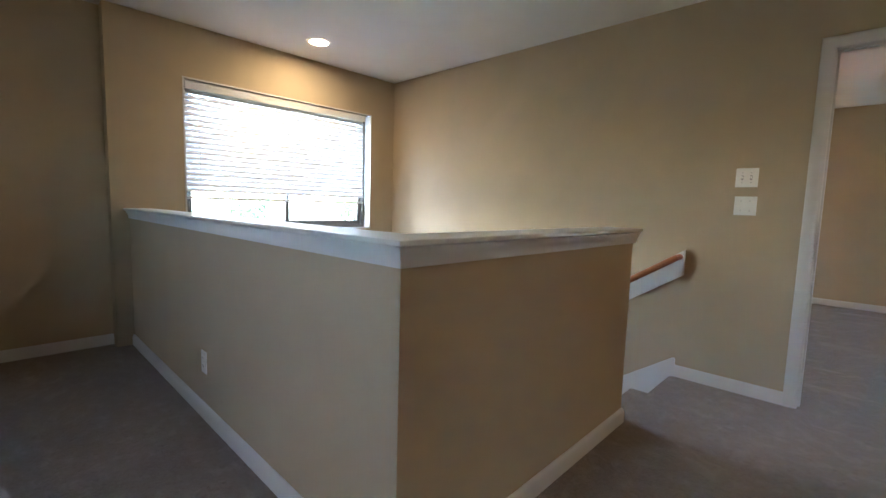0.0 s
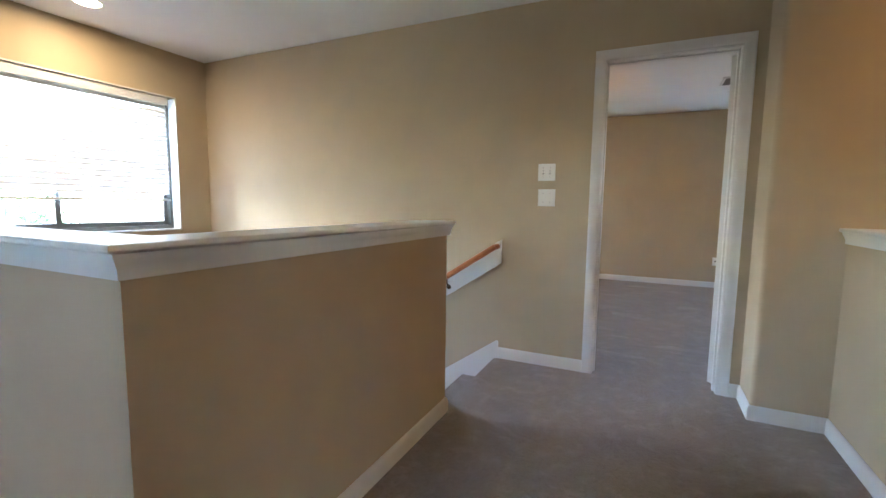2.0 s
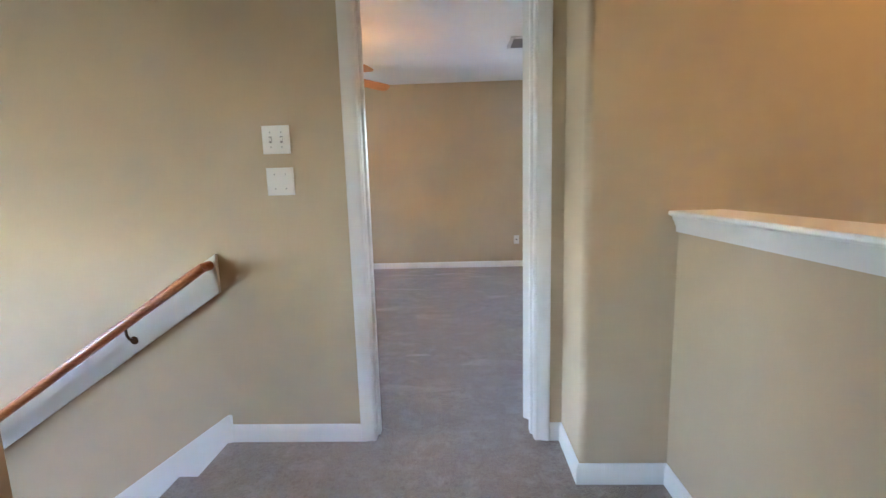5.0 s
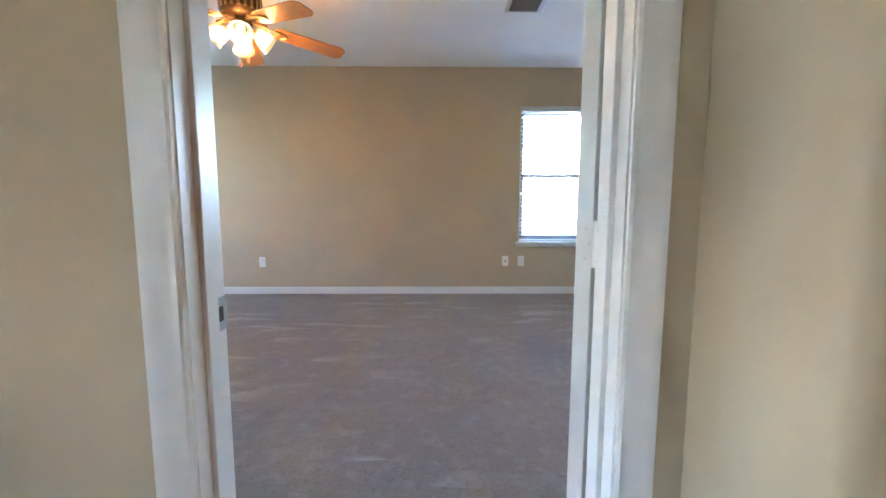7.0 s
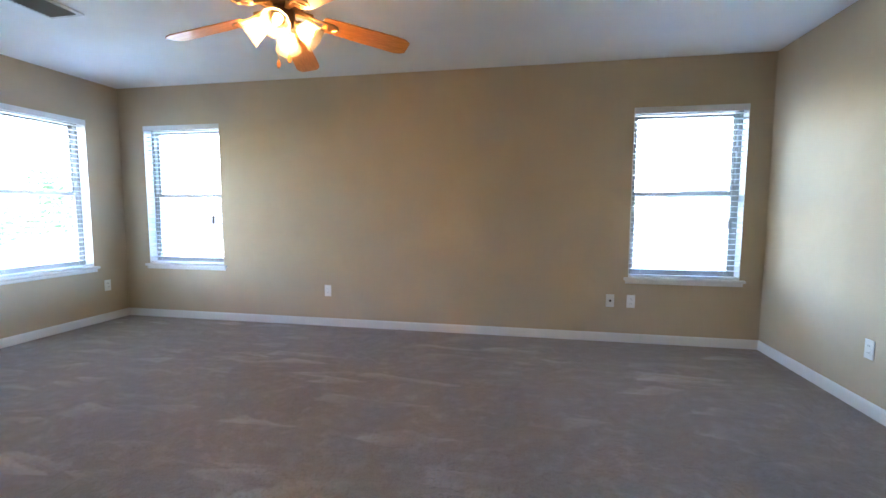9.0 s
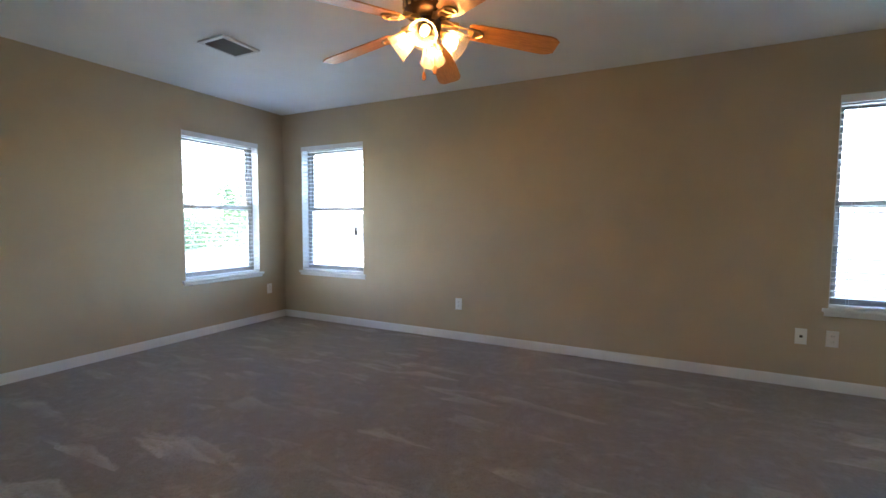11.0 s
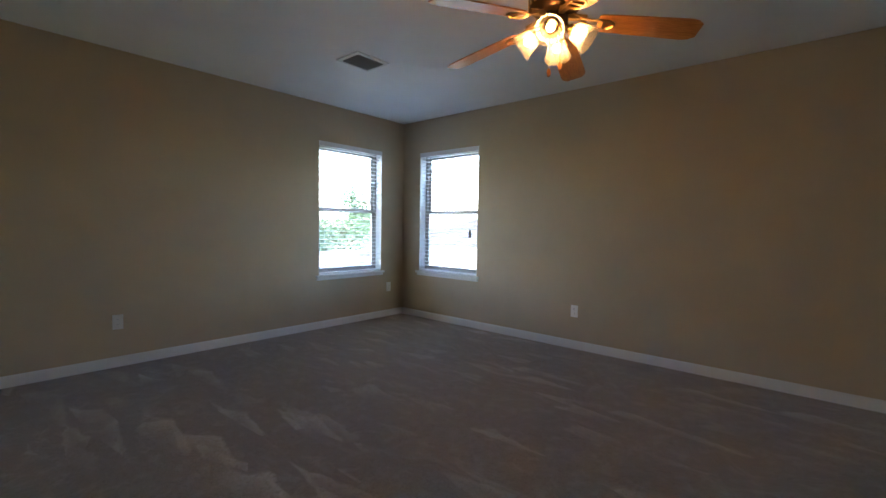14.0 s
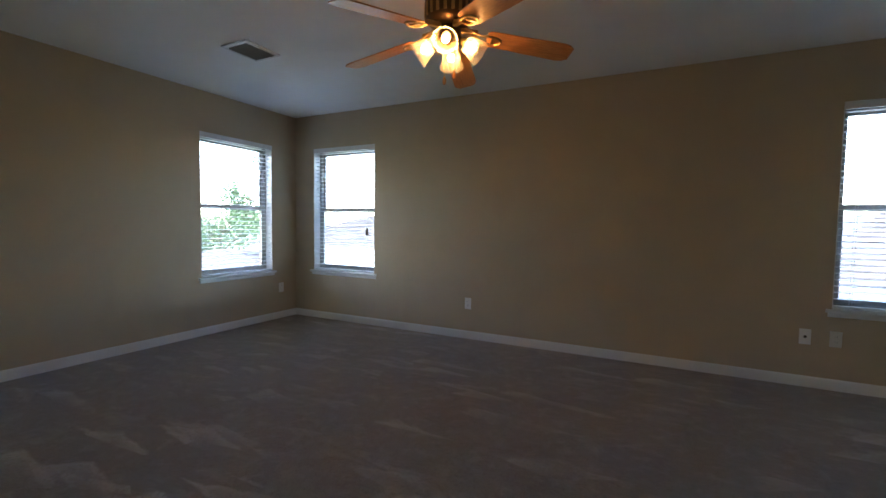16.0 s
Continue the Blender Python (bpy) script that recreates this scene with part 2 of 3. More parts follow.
def prism(poly, axis, a, b, bm=None):
    """A polygon drawn across an axis, pushed from a to b along it."""
    bm = bm or bmesh.new()

    def at(p, d):
        return {"x": (d, p[0], p[1]), "y": (p[0], d, p[1]), "z": (p[0], p[1], d)}[axis]

    r, s = [[bm.verts.new(at(p, d)) for p in poly] for d in (a, b)]
    bm.faces.new(r)
    bm.faces.new(s[::-1])
    for i in range(len(poly)):
        j = (i + 1) % len(poly)
        bm.faces.new([r[i], s[i], s[j], r[j]])
    return bm


def lathe(rings, segments=24, bm=None, m=Matrix(), flute=0.0):
    """A turned shape from (radius, z) pairs."""
    bm = bm or bmesh.new()
    rows = []
    for r, z in rings:
        rows.append([bm.verts.new(m @ Vector(((r * (1 + flute * (i % 2))) * math.cos(2 * math.pi * i / segments), (r * (1 + flute * (i % 2))) * math.sin(2 * math.pi * i / segments), z))) for i in range(segments)])
    for a, b in zip(rows, rows[1:]):
        for i in range(segments):
            j = (i + 1) % segments
            bm.faces.new([a[i], a[j], b[j], b[i]])
    return bm


def tube(points, radius, segments=10, bm=None):
    bm = bm or bmesh.new()
    pts, rows = [Vector(p) for p in points], []
    for i, p in enumerate(pts):
        d = (pts[min(i + 1, len(pts) - 1)] - pts[max(i - 1, 0)]).normalized()
        q = d.to_track_quat("Z", "Y")
        r = radius[i] if isinstance(radius, (list, tuple)) else radius
        rows.append([bm.verts.new(p + q @ Vector((r * math.cos(2 * math.pi * k / segments), r * math.sin(2 * math.pi * k / segments), 0))) for k in range(segments)])
    for a, b in zip(rows, rows[1:]):
        for k in range(segments):
            bm.faces.new([a[k], a[(k + 1) % segments], b[(k + 1) % segments], b[k]])
    bm.faces.new(rows[0][::-1])
    bm.faces.new(rows[-1])
    return bm


def empty(name, m=Matrix()):
    e = new(name)
    e.matrix_basis = m
    return e


def structure(ob, label, category):
    return tagged(ob, label, category, kind="structure")


# ---- walls, floors, ceiling ----
W1 = (2.88, 3.775, 0.587, 2.07)      # bedroom side window, along y
W2 = (-3.64, -2.725, 0.587, 2.07)    # bedroom far windows, along x
W3 = (1.325, 2.225, 0.587, 2.07)
WB = (-1.5, -0.9, 1.35, 1.95)          # unseen window added for daylight from the back of the landing, along x
WS = (-2.135, -0.31, 0.85, 2.075)       # stairwell window, along y
beige = "matt beige painted plaster wall"
structure(part("wall_north", panel("y", YF, YF + 0.17, (XL - 0.17, XR + 0.17), (LOW, H), [W2, W3]), WALL), beige + " with two windows", "wall")
structure(part("wall_west_bedroom", panel("x", XL - 0.17, XL, (YD, YF), (LOW, H), [W1]), WALL), beige + " with one window", "wall")
structure(part("wall_east_bedroom", panel("x", XR, XR + 0.17, (YD, YF), (LOW, H)), WALL), beige, "wall")
structure(part("wall_door", panel("y", 0, YD, (XL - 0.17, XR + 0.17), (LOW, H), [(DX0 - 0.018, DX1 + 0.018, -0.3, DZ + 0.018)]), WALL), beige + " with a doorway beside the stairs", "wall")
structure(part("wall_stairwell_window", panel("x", XW - 0.25, XW, (YP - 0.11, 0), (LOW, H), [WS]), WALL), beige + " with a wide window", "wall")
structure(part("wall_west_landing", panel("x", XW - 0.4, XWL, (YB, YP - 0.11), (LOW, H)), WALL), beige, "wall")
structure(part("wall_south", panel("y", YB - 0.15, YB, (XW - 0.17, XV + 0.15), (LOW, H), [WB]), WALL), beige + " with an added unseen window", "wall")
structure(part("wall_east_foyer", panel("x", XV, XV + 0.15, (YB, 0), (LOW, H)), WALL), beige, "wall")
r = 0.028
nook = [(XN, -0.001), (XN, YN + r)] + [(XN + r - r * math.cos(a * math.pi / 12), YN + r - r * math.sin(a * math.pi / 12)) for a in range(1, 6)] + [(XN + r, YN), (XV, YN), (XV, -0.001)]
structure(part("wall_bullnose", prism(nook, "z", LOW, H), WALL, smooth=True), "beige plaster wall with a rounded bullnose corner", "wall")
structure(part("ceiling", cuboid(XL - 0.17, XV + 0.15, YB - 0.15, YF + 0.17, H, H + 0.2), CEIL), "white painted textured ceiling", "ceiling")
structure(part("roof_slab", cuboid(XL - 0.5, XV + 0.5, YB - 0.5, YF + 0.5, H + 0.2, H + 0.3), SIDING), "plain flat top over the rooms", "roof")

fl = bmesh.new()
box(fl, XL, XR, YD, YF, -0.25, 0)
box(fl, DX0 - 0.018, DX1 + 0.018, 0, YD, -0.25, 0)
box(fl, -0.67, X2 + 0.12, YP, 0, -0.25, 0)
box(fl, XWL, X2 + 0.12, YB, YP, -0.25, 0)
structure(part("floor", fl, CARPET), "taupe cut-pile carpet with vacuum marks", "floor")
structure(part("floor_lower", cuboid(XW, XV, YB, 0, LOW - 0.2, LOW), CARPET), "taupe carpet of the storey below", "floor")

# ---- half walls ----
pony = bmesh.new()
plan = [(XP - 0.115, PE), (XP, PE), (XP, YP), (XWL, YP), (XWL, YP + 0.115), (XP - 0.115, YP + 0.115)]
prism(plan, "z", 0, TOP - 0.02, pony)
structure(part("half_wall_stairs", pony, WALL), "L-shaped beige half wall round the stairwell", "half wall")
structure(part("stairwell_apron", prism([(XP - 0.115, YP + 0.1), (XP - 0.115, YP), (XW, YP), (XW, YP + 0.1)], "z", LOW, -0.002), WALL), "beige wall of the stairwell below the landing", "wall")
structure(part("half_wall_foyer", cuboid(X2, X2 + 0.115, YB, YN, LOW, TOP - 0.055), WALL), "beige half wall overlooking the foyer", "half wall")

hw = 0.0575
side = [(hw, 0.994), (hw + 0.009, 0.996), (hw + 0.01, 1.018), (hw + 0.013, 1.022), (hw + 0.016, 1.03), (hw + 0.022, 1.04), (hw + 0.024, 1.05), (hw + 0.033, 1.053), (hw + 0.038, 1.058), (hw + 0.038, 1.065), (hw + 0.034, 1.07)]
cap = side + [(-u, z) for u, z in reversed(side)]


def cap_rail(name, pts, label, lift):
    ob = part(name, sweep(pts, cap), TRIM, smooth=True)
    ob.location.z = lift
    return structure(ob, label, "cap rail")


cap_rail("trim_cap_stairs", [(XP - hw, PE + 0.025), (XP - hw, YP + hw), (XWL, YP + hw)], "white moulded wooden cap on the stair half wall", -0.03)
cap_rail("trim_cap_foyer", [(X2 + hw, YB), (X2 + hw, YN)], "white moulded wooden cap on the foyer half wall", -0.033)

# ---- baseboards, casing, jamb ----
bh = 0.08
bprof = [(0.0, 0.0), (0.014, 0.0), (0.014, bh - 0.022), (0.0115, bh - 0.012), (0.007, bh - 0.004), (0.003, bh), (0.0, bh)]
for n, pts in (
    ("baseboard_pony", [(XP - 0.1, PE), (XP, PE), (XP, YP), (XWL, YP), (XWL, YB)]),
    ("baseboard_door_left", [(DX0 - 0.069, 0), (-0.664, 0)]),
    ("baseboard_nook", [(X2, YB), (X2, YN), (XN, YN), (XN, 0), (DX1 + 0.069, 0)]),
    ("baseboard_bedroom", [(DX1 + 0.07, YD), (XR, YD), (XR, YF), (XL, YF), (XL, YD), (DX0 - 0.07, YD)]),
):
    structure(part(n, sweep(pts, bprof), TRIM, smooth=True), "white painted wooden baseboard", "baseboard")

# door frame
cprof = [(w * 1.13, d) for w, d in ((0.003, 0), (0.003, 0.009), (0.008, 0.0125), (0.014, 0.0105), (0.02, 0.0095), (0.032, 0.0125), (0.044, 0.0165), (0.052, 0.0175), (0.058, 0.016), (0.06, 0.012), (0.06, 0))]


def casing(y, out, name):
    bm = bmesh.new()
    rings = []
    for w, d in cprof:
        rings.append([bm.verts.new(p) for p in ((DX0 - w, y + out * d, 0), (DX0 - w, y + out * d, DZ + w), (DX1 + w, y + out * d, DZ + w), (DX1 + w, y + out * d, 0))])
    k = len(cprof)
    for i in range(k):
        a, b = rings[i], rings[(i + 1) % k]
        for j in range(3):
            bm.faces.new([a[j], a[j + 1], b[j + 1], b[j]])
    for j in (0, 3):
        bm.faces.new([q[j] for q in rings])
    return part(name, bm, TRIM, smooth=True)


structure(casing(0, -1, "trim_casing_hall"), "white moulded door casing", "door casing")
structure(casing(YD, 1, "trim_casing_bedroom"), "white moulded door casing", "door casing")
jamb = bmesh.new()
for x0, x1, z0, z1 in ((DX0 - 0.018, DX0, 0, DZ), (DX1, DX1 + 0.018, 0, DZ), (DX0 - 0.018, DX1 + 0.018, DZ, DZ + 0.018)):
    box(jamb, x0, x1, 0.0005, YD - 0.0005, z0, z1)
for x0, x1, z0, z1 in ((DX0, DX0 + 0.011, 0, DZ - 0.011), (DX1 - 0.011, DX1, 0, DZ - 0.011), (DX0, DX1, DZ - 0.011, DZ)):
    box(jamb, x0, x1, 0.04, 0.078, z0, z1, 0.002)
jamb_ob = structure(part("door_jamb", jamb, TRIM), "white painted door jamb with stop", "door jamb")
for z in (0.212, 0.992, 1.792):
    plate = part("hinge_leaf", cuboid(DX1 - 0.002, DX1, YD - 0.032, YD + 0.012, z - 0.045, z + 0.045, 0.0008), TRIM, jamb_ob, "hinge plate painted over in white")
    for dz in (-0.03, 0.0, 0.03):
        part("screw", lathe([(0, 0.0006), (0.0035, 0.0004), (0.0035, 0)], 10, m=pose(DX1 - 0.002, YD - 0.012 - 0.01 * (dz == 0), z + dz, 0, -90)), VENTMETAL, plate)

strike = empty("strike_plate", pose(DX0 + 0.0005, 0.1, 0.863))
part("plate", prism([(-0.014, -0.032), (0.016, -0.032), (0.024, -0.02), (0.024, 0.02), (0.016, 0.032), (-0.014, 0.032)], "x", 0, 0.002), STEEL, strike)
part("latch_hole", cuboid(0.002, 0.003, -0.007, 0.008, -0.014, 0.014), SLOT, strike)
tagged(strike, "worn steel strike plate on the white door jamb", "strike plate")


def door_leaf():
    """Six-panel leaf, hinge edge at the origin, running along +x, 35 mm thick."""
    w, h, t = 0.706, 2.022, 0.035
    d = empty("door")
    bm = cuboid(0, w, -t, 0, 0, h, 0.002)
    part("leaf", bm, TRIM, d)
    for px0, px1 in ((0.105, 0.32), (0.395, 0.61)):
        for pz0, pz1 in ((0.2, 0.78), (0.95, 1.5), (1.62, 1.88)):
            for y0, y1 in ((-t - 0.004, -t + 0.001), (-0.001, 0.004)):
                pb = cuboid(px0, px1, y0, y1, pz0, pz1)
                part("panel_moulding", pb, TRIM, d)
                part("panel", cuboid(px0 + 0.03, px1 - 0.03, y0 * 1.0 - (0.004 if y0 < -0.01 else -0.004), y1 + (0.004 if y0 > -0.01 else -0.001), pz0 + 0.03, pz1 - 0.03, 0.003), TRIM, d)
    for z in (0.2, 0.98, 1.78):
        hg = part("hinge", lathe([(0.0, z - 0.046), (0.006, z - 0.046), (0.006, z + 0.046), (0.0, z + 0.046)], 12, m=Matrix.Translation((-0.003, -0.043, 0))), TRIM, d, "hinge painted over in white")
        part("hinge_leaf", cuboid(-0.0025, -0.0003, -0.043, -0.006, z - 0.045, z + 0.045), TRIM, hg)
        for dz in (-0.03, 0.0, 0.03):
            part("screw", lathe([(0, 0.0006), (0.0035, 0.0004), (0.0035, 0)], 10, m=pose(-0.0025, -0.022 - 0.008 * (dz == 0), z + dz, 0, -90)), VENTMETAL, hg)
    for y, s in ((0.0, 1), (-t, -1)):
        k = part("door_knob", lathe([(0.0, 0.06), (0.02, 0.058), (0.027, 0.045), (0.024, 0.032), (0.011, 0.024), (0.01, 0.008), (0.031, 0.006), (0.031, 0.0)], 20, m=pose(w - 0.06, y, 0.93, -90 * s)), STEEL, d, "satin steel door knob", True)
    return d


door = door_leaf()
door.matrix_basis = pose(DX1 + 0.003, YD + 0.012, 0.012, 0, 0, 45) @ pose(0.003, 0.043, 0)
tagged(door, "white six-panel wooden door standing open into the bedroom", "door")

# ---- stairs ----
RISE, GO, N = 0.172, 0.25, 8
sy0, sy1 = PE - 0.05, -0.017
XS = -0.67  # top edge of the stairs
steps = empty("staircase", pose(XS, 0, 0))
for i in range(N):
    x1 = -GO * i
    z = -RISE * (i + 1)
    top = [(x1 - GO - 0.025, z - 0.012), (x1 - GO - 0.022, z - 0.003), (x1 - GO - 0.012, z), (x1, z), (x1, z - 0.2), (x1 - GO, z - 0.2), (x1 - GO, z - 0.035), (x1 - GO - 0.022, z - 0.03)]
    part("step", prism(top, "y", sy0, sy1), CARPET, steps)
part("stair_landing", cuboid(XW - XS, -GO * N, YP + 0.1, sy1, -RISE * (N + 1) - 0.2, -RISE * (N + 1)), CARPET, steps)
part("centre_wall", prism([(0, -0.002), (0, LOW), (-GO * N, LOW), (-GO * N, -RISE * N)], "y", sy0 - 0.1, sy0), WALL, steps)
tagged(steps, "carpeted staircase going down beside the doorway", "stairs")
nose = [(0, -0.001), (-0.02, -0.004), (-0.027, -0.014), (-0.02, -0.03), (0, -0.034)]
structure(part("trim_stair_nosing", prism([(XS + a, b) for a, b in nose], "y", sy0, sy1), CARPET, smooth=True), "carpeted top nosing of the stairs", "stair nosing")

SL = RISE / GO
x0, xe = -0.664, -2.6
sk = [(x0, 0.0), (x0, 0.122), (x0 - 0.006, 0.128), (x0 - 0.02, 0.126), (xe, 0.118 - SL * (x0 - xe)), (xe, -0.4 - SL * (x0 - xe)), (x0, -0.4)]
structure(part("trim_stair_skirt", prism(sk, "y", -0.016, 0.0), TRIM), "white sloping skirt board along the stairs", "skirt board")

rail = empty("handrail", pose(-0.655, 0, 0.88))
rs = 0.66
xl = -1.95
part("backboard", prism([(0, 0), (0, -0.172), (xl, -0.172 + rs * xl), (xl, rs * xl)], "y", -0.018, 0.0), TRIM, rail, "white painted sloping board")
tp = [(-0.028, -0.062, -0.048), (-0.06, -0.064, -0.048 - rs * 0.03), (-0.5, -0.064, -0.045 - rs * 0.47), (xl + 0.03, -0.064, -0.045 + rs * (xl + 0.06))]
part("rail", tube(tp, [0.02, 0.022, 0.022, 0.022], 14), RAILWOOD, rail, "varnished oak round handrail", True)
part("rail_return", tube([(-0.03, -0.018, -0.05), (-0.03, -0.05, -0.05), (-0.045, -0.066, -0.055)], [0.021, 0.021, 0.02], 12), RAILWOOD, rail, "", True)
for bx in (-0.405, -1.5):
    bz = rs * bx
    br = part("bracket", tube([(bx, -0.064, bz - 0.045), (bx, -0.062, bz - 0.075), (bx - 0.004, -0.045, bz - 0.1), (bx - 0.004, -0.02, bz - 0.112)], 0.006, 8), BRONZE, rail, "dark metal rail bracket", True)
    part("bracket_foot", lathe([(0.0, 0.006), (0.017, 0.004), (0.019, 0.0), (0, 0)], 14, m=pose(bx - 0.004, -0.018, bz - 0.115, 90)), BRONZE, br)
tagged(rail, "varnished oak handrail on a white sloping board", "handrail")


# ---- electrical plates ----
def outlet():
    o = empty("wall_outlet")
    part("cover_plate", cuboid(-0.035, 0.035, -0.006, 0.0, -0.0575, 0.0575, 0.0025), PLASTIC, o)
    for dz in (-0.02, 0.02):
        f = part("socket_face", cuboid(-0.0165, 0.0165, -0.0085, -0.006, dz - 0.0135, dz + 0.0135, 0.001), PLASTIC, o)
        for dx in (-0.0065, 0.0065):
            part("slot", cuboid(dx - 0.0011, dx + 0.0011, -0.009, -0.0084, dz - 0.003, dz + 0.006), SLOT, f)
    return tagged(o, "white plastic double power outlet on the beige wall", "outlet", "wall outlets")


ou = outlet()
ou.matrix_basis = pose(-1.545, YF, 0.363)
for m in (pose(1.357, YF, 0.374), pose(XL, 1.061, 0.356, 0, 0, 90), pose(XL, 3.903, 0.375, 0, 0, 90), pose(XR, 2.95, 0.38, 0, 0, -90), pose(-2.17, YP, 0.3)):
    copy_thing(ou, m)
jack = empty("phone_jack_plate", pose(1.181, YF, 0.374))
part("cover_plate", cuboid(-0.035, 0.035, -0.006, 0, -0.0575, 0.0575, 0.0025), PLASTIC, jack)
part("jack", cuboid(-0.009, 0.009, -0.009, -0.006, -0.009, 0.009, 0.001), SLOT, jack)
tagged(jack, "white plastic wall jack plate under the window", "wall plate")

sw = empty("light_switch", pose(-0.353, 0, 1.352))
part("cover_plate", cuboid(-0.058, 0.058, -0.006, 0, -0.0575, 0.0575, 0.0025), PLASTIC, sw)
for dx in (-0.023, 0.023):
    # Raised grey block puts the shade round the toggle into colour.
    part("toggle_slot", cuboid(dx - 0.0055, dx + 0.0055, -0.0068, -0.006, -0.013, 0.013), LOUVRE, sw)
    part("toggle", prism([(-0.011, -0.006), (-0.017, 0.002), (-0.015, 0.008), (-0.006, 0.008), (-0.006, -0.006)], "x", dx - 0.004, dx + 0.004), PLASTIC, sw)
    for dz in (-0.03, 0.03):
        part("screw", lathe([(0, 0.001), (0.003, 0.0005), (0.003, 0)], 10, m=pose(dx, -0.006, dz, 90)), STEEL, sw)
tagged(sw, "white double toggle light switch above a blank plate", "light switch")
blank = empty("blank_plate", pose(-0.348, 0, 1.18))
part("cover_plate", cuboid(-0.058, 0.058, -0.006, 0, -0.0575, 0.0575, 0.0025), PLASTIC, blank)
for dx in (-0.023, 0.023):
    for dz in (-0.03, 0.03):
        part("screw", lathe([(0, 0.001), (0.003, 0.0005), (0.003, 0)], 10, m=pose(dx, -0.006, dz, 90)), STEEL, blank)
tagged(blank, "white blank double wall plate below the switch", "wall plate")


# ---- windows ----
def single_hung(name, width, z0, z1, m, label):
    """In its own frame: the room face is y = 0, the outside is +y, x runs across from 0."""
    w = empty(name, m)
    h = z1 - z0
    mid = 1.327 - z0 if h > 1 else h / 2
    fr = bmesh.new()
    for a in ((0, 0.035, 0, h), (width - 0.035, width, 0, h), (0.035, width - 0.035, 0, 0.035), (0.035, width - 0.035, h - 0.035, h)):
        box(fr, a[0], a[1], 0.1, 0.165, a[2], a[3], 0.003)
    part("window_frame", fr, FRAME, w)
    for n, y, a, b in (("lower_sash", 0.105, 0.035, mid + 0.024), ("upper_sash", 0.135, mid - 0.024, h - 0.035)):
        sb = bmesh.new()
        for q in ((0.035, 0.062, a, b), (width - 0.062, width - 0.035, a, b), (0.062, width - 0.062, a, a + 0.042), (0.062, width - 0.062, b - 0.042, b)):
            box(sb, q[0], q[1], y, y + 0.026, q[2], q[3], 0.002)
        s = part(n, sb, FRAME, w)
        g = part("pane", cuboid(0.06, width - 0.06, y + 0.011, y + 0.015, a + 0.03, b - 0.03), GLASS, s)
        g.visible_shadow = False
    rv = bmesh.new()
    for q in ((0.0005, 0.005, 0.006, h - 0.005), (width - 0.005, width - 0.0005, 0.006, h - 0.005), (0.0005, width - 0.0005, h - 0.005, h - 0.0005)):
        box(rv, q[0], q[1], 0.001, 0.1, q[2], q[3])
    part("reveal", rv, TRIM, w, "white painted reveal")
    part("sash_lock", cuboid(width / 2 - 0.03, width / 2 + 0.03, 0.09, 0.105, mid + 0.004, mid + 0.02, 0.003), FRAME, w)
    part("window_sill", sweep([(0.001, 0), (width - 0.001, 0)], [(0.1, 0.004), (0.1, -0.001), (-0.001, -0.001), (-0.001, 0.004)]), TRIM, w)
    part("sill_nose", prism([(0.0, 0.004), (0.0, -0.02), (-0.026, -0.02), (-0.033, -0.014), (-0.033, -0.002), (-0.027, 0.004)], "x", -0.035, width + 0.035), TRIM, w)
    part("apron", prism([(0.0, -0.0205), (0.0, -0.052), (-0.008, -0.052), (-0.013, -0.046), (-0.013, -0.0205)], "x", -0.022, width + 0.022), TRIM, w)
    return structure(w, label, "window")


def blind(width, drop, slat_w, pitch, tilt, group_label, valance=0.055, cords=(0.12, 0.88), slack=0.0):
    """Horizontal blind, top at z = 0, hanging down, in the frame of its window (x across, y to the outside)."""
    b = empty("window_blind")
    part("valance", cuboid(0.002, width - 0.002, -0.008, 0.0, -valance, -0.002, 0.002), SLATS, b)
    part("headrail", cuboid(0.006, width - 0.006, 0.01, 0.06, -0.045, -0.002, 0.002), SLATS, b)
    n = int((drop - valance - 0.03) / pitch)
    sb = bmesh.new()
    hw_, c, s = slat_w / 2, math.cos(radians(tilt)), math.sin(radians(tilt))
    prof = [(-hw_, -0.0012), (-hw_ * 0.4, 0.0012), (hw_ * 0.4, 0.0012), (hw_, -0.0012), (hw_, -0.0038), (hw_ * 0.4, -0.0014), (-hw_ * 0.4, -0.0014), (-hw_, -0.0038)]
    prism([(u * c - z * s, u * s + z * c) for u, z in prof], "x", 0.005, width - 0.005, sb)
    me = mesh_of(sb, "slat", SLATS)
    for i in range(n):
        o = new("slat", me)
        o.parent = b
        o.location = (0, 0.027, -valance - 0.012 - pitch * i)
    part("bottom_rail", cuboid(0.01, width - 0.01, 0.027 - hw_, 0.027 + hw_, -drop, -drop + 0.018, 0.003), SLATS, b)
    for k in cords:
        for y in (0.027 - hw_ - 0.001, 0.027 + hw_ + 0.001):
            part("ladder_cord", tube([(k * width, y, -0.04), (k * width, y, -drop + 0.01)], 0.0012, 5), CORD, b)
    return tagged(b, group_label, "window blind", "bedroom blinds" if slack == 0 else "")


def tassel_cord(width, length, at):
    c = empty("blind_pull_cord", at)
    part("cord", tube([(0, 0, 0), (0, 0.001, -length / 2), (0, 0, -length)], 0.0015, 5), CORD, c)
    part("tassel", lathe([(0.0, -length + 0.002), (0.008, -length), (0.016, -length - 0.02), (0.019, -length - 0.075), (0.013, -length - 0.088), (0, -length - 0.089)], 12), LOUVRE, c, "grey plastic tassel", True)
    return tagged(c, "white pull cord with a grey tassel on the blind", "pull cord", "blind cords")


